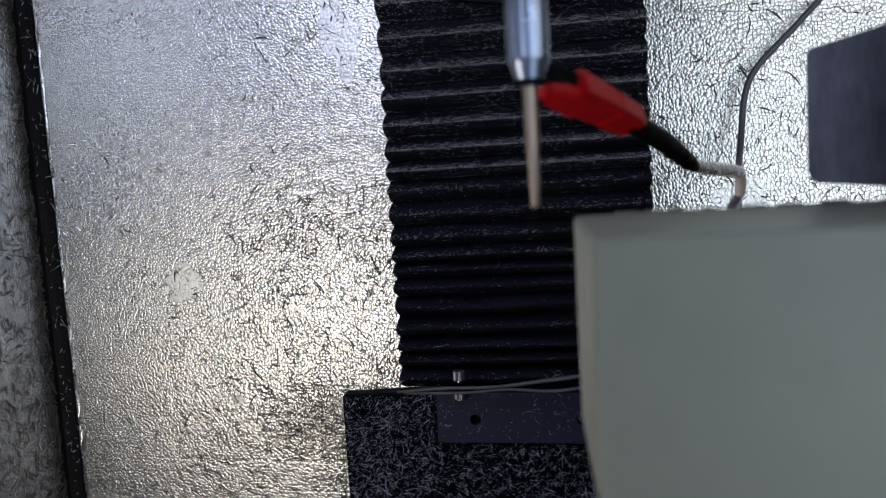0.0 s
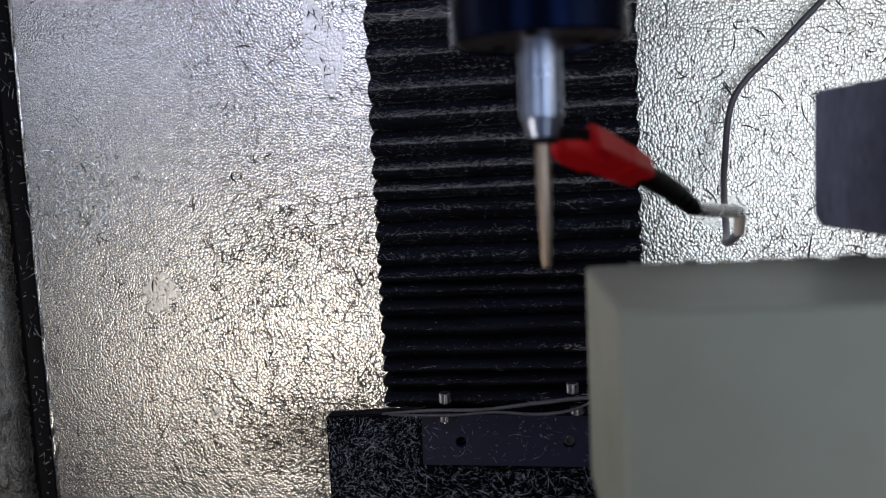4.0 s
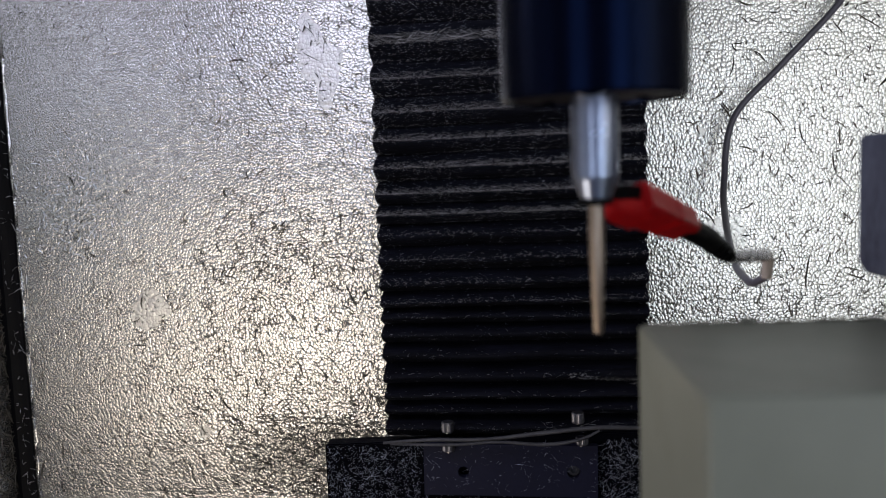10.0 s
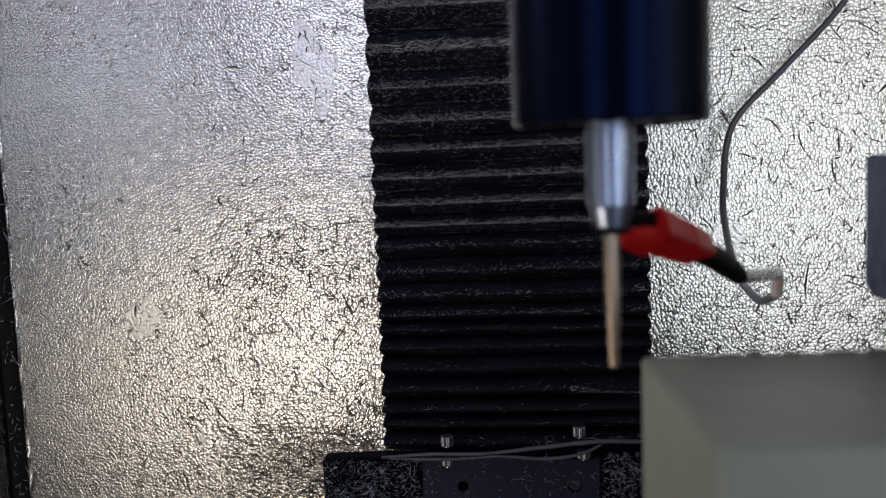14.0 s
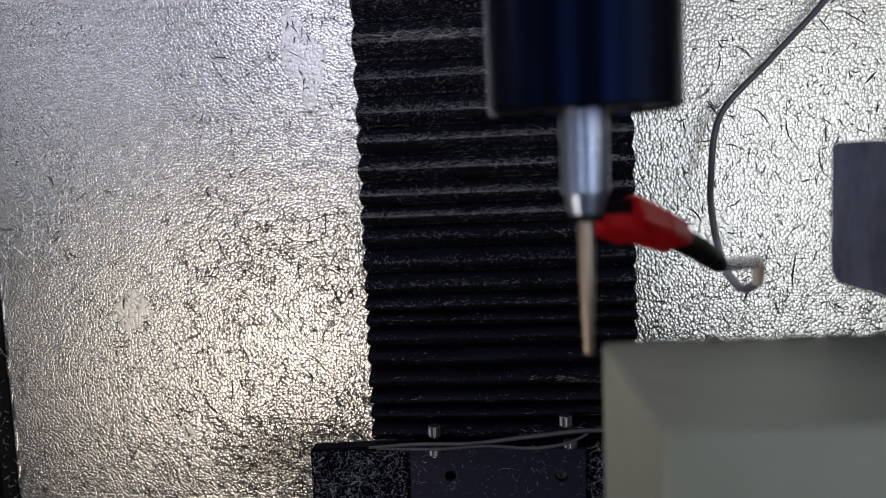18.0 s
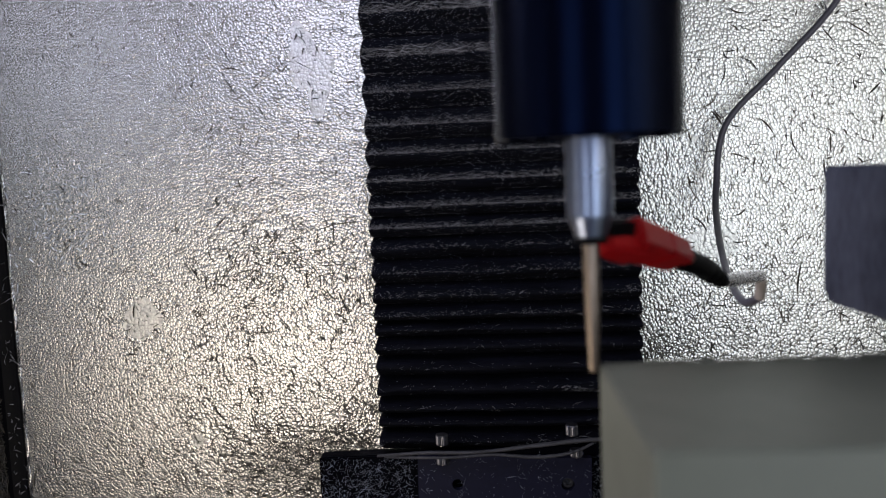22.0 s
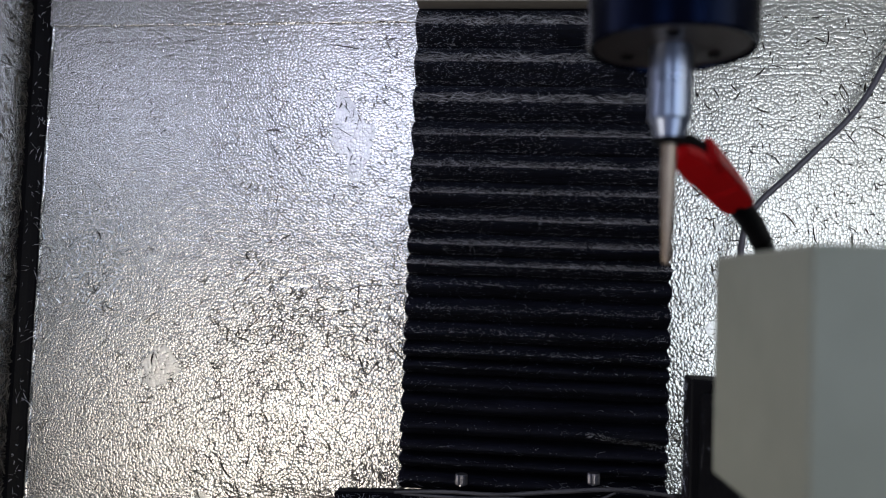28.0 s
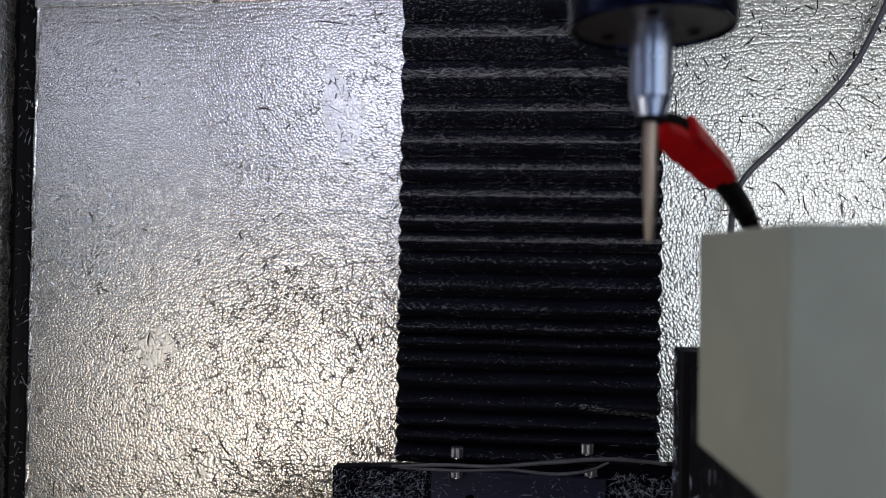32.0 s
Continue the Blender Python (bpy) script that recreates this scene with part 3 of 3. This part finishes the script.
sleeve = part("sleeve", beam(CLIP_A.lerp(CLIP_B, 0.12) + Vector((0, 0, 0.0018)), CLIP_A.lerp(CLIP_B, 0.965) + Vector((0, 0, 0.0016)), [(0, 0.0076, 0.0104), (0.5, 0.0072, 0.0100), (0.52, 0.0066, 0.0096), (0.56, 0.0066, 0.0096), (0.58, 0.0071, 0.0099), (1.0, 0.0064, 0.0090)], 68, 0.0006), RED, clip, "red moulded plastic sleeve")
BOOT = [CLIP_B - axis * 0.004 + Vector((0, 0, 0.0014)), Vector((0.0184, 0.268, 0.0038)), Vector((0.0254, 0.285, -0.0008)), Vector((0.0315, 0.300, -0.0058))]
boot = part("boot", tube(BOOT, [0.0034, 0.0036, 0.0032, 0.0022], 16, 8), RUBBER, clip, "black rubber strain relief", smooth=50)
for u in (0.25, 0.5, 0.75):
    p = BOOT[1].lerp(BOOT[3], u)
    part("boot_rib", tube([p, p + (BOOT[3] - BOOT[1]).normalized() * 0.0025], 0.0039 - 0.0011 * u, 14, 2), RUBBER, boot, smooth=50)
crimp = part("crimp", tube([(0.0305, 0.298, -0.0054), (0.036, 0.308, -0.0066), (0.050, 0.333, -0.0092), (0.0537, 0.340, -0.0099)], [0.0021, 0.0025, 0.0026, 0.0021], 14, 6), CRIMP, clip, "bright tinned crimp tube", smooth=50)
part("wire_end", tube([(0.0518, 0.3385, -0.0098), (0.0535, 0.340, -0.0120), (0.0534, 0.342, -0.0190)], [0.0022, 0.0023, 0.0021], 12, 4), PALE_END, crimp, "dull beige bent wire end", smooth=50)

lead = thing("cable", Matrix.Identity(4), "dark grey cable looping up along the foil wall", "cable")
part("sheath", tube([(0.0532, 0.342, -0.0188), (0.0540, 0.368, -0.0250), (0.0634, 0.430, -0.0305), (0.0892, 0.580, -0.0409), (0.1164, 0.750, -0.0261), (0.136, 0.860, 0.0040), (0.1505, 0.885, 0.0690), (0.1980, 0.890, 0.1205), (0.2570, 0.893, 0.1830), (0.2900, 0.895, 0.2430), (0.325, 0.898, 0.330), (0.345, 0.90, 0.419)], [0.0017, 0.0018, 0.0020, 0.0024, 0.0030, 0.0033, 0.0033, 0.0032, 0.0032, 0.0032, 0.0032, 0.0032], 12, 8), WIRE, lead, smooth=60)
for x, y, z in ((0.2095, 0.8868, 0.1375), (0.252, 0.889, 0.180)):
    part("burr", tube([(x - 0.002, y, z - 0.001), (x - 0.004, y, z + 0.0055)], [0.0012, 0.0004], 6, 2), WIRE, lead)

hanging = thing("cable_end", pose(0.127, 0.902, 0.249), "frayed black cable end hanging on the foil wall", "cable")
part("plug", tube([(0.003, 0, 0.0), (0.0, 0, 0.016), (-0.004, 0, 0.034), (-0.006, 0, 0.06)], [0.005, 0.0105, 0.0115, 0.011], 12, 5), RUBBER, hanging, smooth=50)
part("tail", tube([(-0.006, 0, 0.058), (-0.004, 0.0, 0.10), (0.0, 0.002, 0.170)], 0.006, 10, 5), RUBBER, hanging, smooth=50)

# ---- workpiece, clamp and vise on the moving table ----
workpiece = thing("workpiece", pose(-0.0078, 0.205, -0.0146, 0, 0, 5.0), "smooth pale grey-green rectangular block held in a vise", "workpiece")
bm = box(0.0, 0.17, -0.060, 0.0, -0.0528, 0.0)
bmesh.ops.bevel(bm, geom=bm.edges[:], offset=0.0006, segments=3, affect="EDGES")
part("block", bm, BLOCK, workpiece)
for k in range(15):
    x = 0.008 + 0.0105 * k + random.uniform(-0.003, 0.003)
    part("burr", box(x, x + random.uniform(0.002, 0.007), -0.0022, -0.0008, -0.0004, random.uniform(0.0002, 0.0008), 0.0002, 1), BLOCK, workpiece)
bm = box(0.0225, 0.0268, -0.0024, -0.0004, -0.0004, 0.0010)
for v in bm.verts:
    if v.co.z > 0:
        v.co.x += 0.0008 if v.co.x < 0.024 else -0.0010
bmesh.ops.bevel(bm, geom=bm.edges[:], offset=0.0003, segments=2, affect="EDGES")
part("burr", bm, BLOCK, workpiece, "chip stuck on the back edge")
clamp = thing("clamp_bar", pose(0.0620, 0.2698, -0.0106, 0, 0, 9.0), "dark scraped steel clamp bar reaching over the workpiece", "clamp")
bm = box(0.0, 0.05, -0.19, 0.0, -0.0015, 0.039)
bmesh.ops.bevel(bm, geom=[e for e in bm.edges if all(v.co.y > -0.01 and v.co.z < 0.01 for v in e.verts)], offset=0.0035, segments=1, affect="EDGES")
bmesh.ops.bevel(bm, geom=[e for e in bm.edges if e.calc_face_angle(0) > 0.5], offset=0.0008, segments=2, affect="EDGES")
part("bar", bm, CLAMP, clamp)
part("rest", box(0.035, 0.049, -0.17, -0.13, -0.004, -0.0017, 0.0004), CLAMP, clamp)
vise = thing("vise", pose(0.0126, 0.373, FLOOR_Z), "black machine vise dusted with chips", "vise")
part("fixed_jaw", box(0.0, 0.16, 0.0, 0.022, 0.0, 0.559, 0.001), VISE, vise)
part("body", box(0.004, 0.16, -0.223, -0.0005, 0.0, 0.5533, 0.002), VISE, vise)

# ---- swarf ----


def swarf(name, chips, mat, label, parent=None):
    """Bent three-sided splinters. chips: (place, along, across, out, length, width, bend)."""
    verts, faces = [], []
    for p, along, across, out, length, width, bend in chips:
        n = len(verts)
        for s, w in ((-0.5, 0.35), (-0.12, 1.0), (0.2, 0.9), (0.5, 0.25)):
            c = p + along * (s * length) + across * (bend * (0.25 - s * s) * 4) + out * (width * 0.3 + abs(bend) * 0.25 * (s + 0.5))
            verts += [c - across * (w * width / 2), c + across * (w * width / 2), c + out * (w * width * 0.7)]
        for k in range(3):
            a = n + 3 * k
            faces += [(a, a + 1, a + 4, a + 3), (a + 1, a + 2, a + 5, a + 4), (a + 2, a, a + 3, a + 5)]
        faces += [(n + 2, n + 1, n), (n + 9, n + 10, n + 11)]
    mesh = bpy.data.meshes.new(name)
    mesh.from_pydata([tuple(v) for v in verts], [], faces)
    mesh.materials.append(mat)
    ob = new(name, mesh)
    if parent:
        ob.parent = parent
    return tagged(ob, label, "" if parent else "swarf", "", "stuff")


def scatter(n, spot, right, up, out, long, wide, lie=180.0, density=None):
    got = []
    while len(got) < n:
        a, b = random.random(), random.random()
        p = spot(a, b)
        if density and random.random() > density(p):
            continue
        t = radians(random.gauss(0, lie) if lie < 90 else random.uniform(0, 180))
        along, across = right * math.cos(t) + up * math.sin(t), up * math.cos(t) - right * math.sin(t)
        length = min(long * random.lognormvariate(0, 0.5), long * 3.2)
        got.append((p, along, across, out, length, wide * random.uniform(0.6, 1.5), random.uniform(-0.13, 0.13) * length))
    return got


X, Y, Z = Vector((1, 0, 0)), Vector((0, 1, 0)), Vector((0, 0, 1))


def wall_density(p):
    near = min(1.0, max(0.0, (p.x + 0.66) / 0.42)) if p.x < -0.1 else 0.6
    low = min(1.0, max(0.20, 0.62 - (p.z + 0.06) * 3.6))
    patch = 0.6 + 0.8 * noise.noise((p.x * 9, 3.0, p.z * 9))
    return (0.06 + 0.94 * near ** 2.0) * low * patch


# long creases in the sheet beside the bellows, drawn as dark splinters: place across and up, run across and up
CREASES = [(-0.267, -0.0233, 0.0646, 0.0078), (-0.279, -0.0281, 0.0001, -0.0369), (-0.2625, -0.0166, -0.0015, -0.0167), (-0.2976, -0.0344, -0.0038, -0.0207), (-0.2921, -0.0482, -0.0235, -0.002), (-0.238, -0.0142, 0.0141, -0.0197), (-0.2921, -0.0801, 0.0272, 0.0073), (-0.3452, -0.0311, 0.0174, -0.0044)]
creases = []
for x, z, dx, dz in CREASES:
    along = Vector((dx, 0, dz))
    creases.append((Vector((x, WALL_Y - 0.0003, z)), along.normalized(), Vector((-dz, 0, dx)).normalized(), -Y, along.length, 0.0012, 0.06 * along.length))
swarf("wall_swarf_and_creases", creases + scatter(12500, lambda a, b: Vector((-0.68 + 1.28 * a, WALL_Y - 0.0002, -0.42 + 0.71 * b)), X, Z, -Y, 0.0040, 0.00075, density=wall_density)
      + scatter(5000, lambda a, b: Vector((-0.68 + 1.28 * a, WALL_Y - 0.0003, -0.42 + 0.71 * b)), X, Z, -Y, 0.0074, 0.0009, density=wall_density)
      + scatter(760, lambda a, b: Vector((-0.68 + 1.28 * a, WALL_Y - 0.0003, -0.40 + 0.68 * b)), X, Z, -Y, 0.0125, 0.0011, density=wall_density)
      + scatter(2600, lambda a, b: Vector((-0.155 - 0.46 * a ** 2.0, WALL_Y - 0.0003, -0.03 - 0.32 * b ** 0.8)), X, Z, -Y, 0.0055, 0.0007)
      + scatter(700, lambda a, b: Vector((-0.24 - 0.19 * a, WALL_Y - 0.0003, -0.255 - 0.10 * b)), X, Z, -Y, 0.0070, 0.0009, 35)
      + scatter(240, lambda a, b: Vector((0.03 + 0.55 * a, WALL_Y - 0.0003, -0.06 + 0.34 * b)), X, Z, -Y, 0.0085, 0.0013)
      # rows of dark dashes that draw level crease lines in the sheet
      + scatter(120, lambda a, b: Vector((-0.68 + 1.2 * a, WALL_Y - 0.003, SEAM_Z - 0.001 + 0.003 * b)), X, Z, -Y, 0.0060, 0.0007, 10)
      + scatter(70, lambda a, b: Vector((-0.68 + 0.5 * a, WALL_Y - 0.0003, SEAM_Z - 0.021 + 0.003 * b)), X, Z, -Y, 0.0050, 0.0005, 12)
      + scatter(24, lambda a, b: Vector((-0.68 + 0.16 * a, WALL_Y - 0.0003, -0.0745 + 0.003 * b + 0.006 * a)), X, Z, -Y, 0.0060, 0.0005, 14), CHIP_DARK, "dark splinters of swarf and drawn dark crease lines on the foil wall")
swarf("bright_wall_swarf", scatter(170, lambda a, b: Vector((random.gauss(-0.615, 0.032), WALL_Y - 0.0003, random.gauss(0.0, 0.035))), X, Z, -Y, 0.0065, 0.0006), CHIP_BASE, "bluish bright splinters of swarf stuck to the foil")
swarf("corner_swarf", scatter(2400, lambda a, b: Vector((LEFT_X + 0.0006, WALL_Y - 0.012 - 0.20 * a ** 1.8, -0.46 + 0.82 * b ** 1.35)), -Y, Z, X, 0.0100, 0.0009), CHIP_DARK, "dark splinters of swarf stuck to the side foil")
swarf("tape_swarf", scatter(160, lambda a, b: Vector((CORNER_X - 0.016 + 0.018 * a, WALL_Y - 0.0055, -0.46 + 0.82 * b)), X, Z, -Y, 0.006, 0.0006), CHIP_LIGHT, "bright splinters of swarf on the black tape")

turn = Matrix.Rotation(radians(BYAW), 3, "Z")
BR, BO = turn @ X, -(turn @ Y)
BC = Vector((BX, BY, 0))


def on_pleat(w, z, lift=0.0008):
    return BC + BR * (w * BHALF) + BO * (lift - pleat_y(z)) + Z * z


rows = []
for k, ridge in enumerate(RIDGES):
    gap_up, gap_down = VALLEYS[k] - ridge, ridge - VALLEYS[k + 1]
    much = 1.2 if k < 9 else 0.20 if k < 13 else 0.05
    # a fuzzy band of short splinters along the crest
    rows += scatter(int(1300 * much), lambda a, b: on_pleat(-1 + 2 * a, ridge + gap_up * (0.02 + 0.46 * b * b)), BR, Z, BO, 0.0012, 0.00009, 50)
    rows += scatter(int(170 * much), lambda a, b: on_pleat(-1 + 2 * a, ridge + gap_up * (0.05 + 0.40 * b * b)), BR, Z, BO, 0.0034, 0.00011, 26)
    # dust on the face under the crest, and a thin line of it in the fold
    rows += scatter(int(420 * much), lambda a, b: on_pleat(-1 + 2 * a, ridge + gap_up * 0.1 - gap_down * 0.75 * b ** 1.4, 0.0005), BR, Z, BO, 0.0009, 0.00007)
    rows += scatter(int(130 * much) + 8, lambda a, b: on_pleat(-1 + 2 * a ** 1.4, ridge - gap_down * (0.80 + 0.12 * b), 0.0007), BR, Z, BO, 0.0014, 0.00010, 12)
    if k < 3:
        rows += scatter(240, lambda a, b: on_pleat(-1 + 2 * a, ridge + gap_up * 0.5 * b, 0.0012), BR, Z, BO, 0.0060, 0.00026, 26)
    if k > 8:
        rows += scatter(6, lambda a, b: on_pleat(-1 + 2 * a, ridge - gap_down * 0.6 * b), BR, Z, BO, 0.0026, 0.00014, 6)
dust_rows = scatter(9000, lambda a, b: on_pleat(-1 + 2 * a, -0.160 + 0.343 * b ** 0.36, 0.0006), BR, Z, BO, 0.0012, 0.00007, 25)
swarf("bellows_dust", dust_rows, CHIP_BASE, "fine grey metal dust caught on the bellows fabric")
rows += scatter(220, lambda a, b: on_pleat(-1 + 0.35 * a * a, -0.05 + 0.23 * b), BR, Z, BO, 0.0022, 0.00013, 60)
rows += scatter(160, lambda a, b: on_pleat(0.40 + 0.6 * a, -0.119 - 0.008 * a + 0.005 * b), BR, Z, BO, 0.0020, 0.00015, 40)
swarf("bellows_swarf", rows, CHIP_LIGHT, "bright fine swarf lying along the bellows pleats")

turn = Matrix.Rotation(radians(2.0), 3, "Z")
PR, PO = turn @ X, -(turn @ Y)
PC = Vector((0, 0.572, 0)) + PO * 0.0021


def base_density(p):
    return 1.0 if p.x < -0.13 or p.x > -0.004 else 0.7 if p.z < -0.205 else 0.2


swarf("base_swarf", scatter(7600, lambda a, b: PC + PR * (-0.197 + 0.242 * a) + Z * (-0.168 + 0.006 * a - 0.13 * b), PR, Z, PO, 0.0031, 0.00010, density=base_density), CHIP_BASE, "fine grey swarf sticking to the machine base")
swarf("bracket_swarf", scatter(150, lambda a, b: Vector((-0.124 + 0.118 * a, 0.5591 + 0.00515 * a, -0.165 - 0.033 * b)), PR, Z, PO, 0.0032, 0.00009), CHIP_BASE, "fine grey swarf sticking to the bracket plate")
swarf("foot_swarf", scatter(30, lambda a, b: Vector((-0.150 + 0.175 * a, 0.5545 + 0.006 * a, -0.158 + 0.008 * a + 0.005 * b)), PR, Z, PO, 0.0050, 0.00012, 25), CHIP_LIGHT, "bright swarf caught on the sealing strips")

swarf("vise_swarf", scatter(130, lambda a, b: Vector((0.0037, -0.22 + 0.215 * a, 0.42 + 0.13 * b)), -Y, Z, -X, 0.0040, 0.00014)
      + scatter(60, lambda a, b: Vector((-0.0003, 0.022 * a, 0.47 + 0.088 * b)), -Y, Z, -X, 0.0034, 0.00014), CHIP_BASE, "fine grey swarf on the vise", vise)

# ---- motion ----
# seconds, and the table's way across and up in millimetres
TABLE = [(0.0, 0.0, 0.0), (1.0, 0.2, 0.7), (3.5, 0.2, 2.2), (6.0, 0.3, 3.4), (9.0, 0.4, 4.4), (13.0, -2.0, 4.4), (16.0, -4.6, 4.7), (19.0, -6.7, 4.8), (20.0, -7.4, 4.7), (21.0, -7.7, 4.5), (22.0, -7.6, 4.0), (23.0, -5.8, 4.6), (24.0, -2.2, 5.1), (24.5, -1.1, 5.3), (25.5, 0.7, 5.2), (27.4, 2.9, 5.2), (28.0, 3.4, 5.2), (30.0, 4.6, 4.9), (32.0, 3.8, 4.9)]


def motions():
    for ob in (workpiece, clamp, vise):
        home = ob.matrix_basis.copy()
        # the clamp is slid back a little late in the shot
        slack = {27.4: 5.0, 28.0: 5.0, 30.0: 5.0, 32.0: 5.0} if ob is clamp else {}
        walk(ob, [(t, Matrix.Translation(((x + slack.get(t, 0.0)) / 1000, 0, z / 1000)) @ home) for t, x, z in TABLE])


motions()
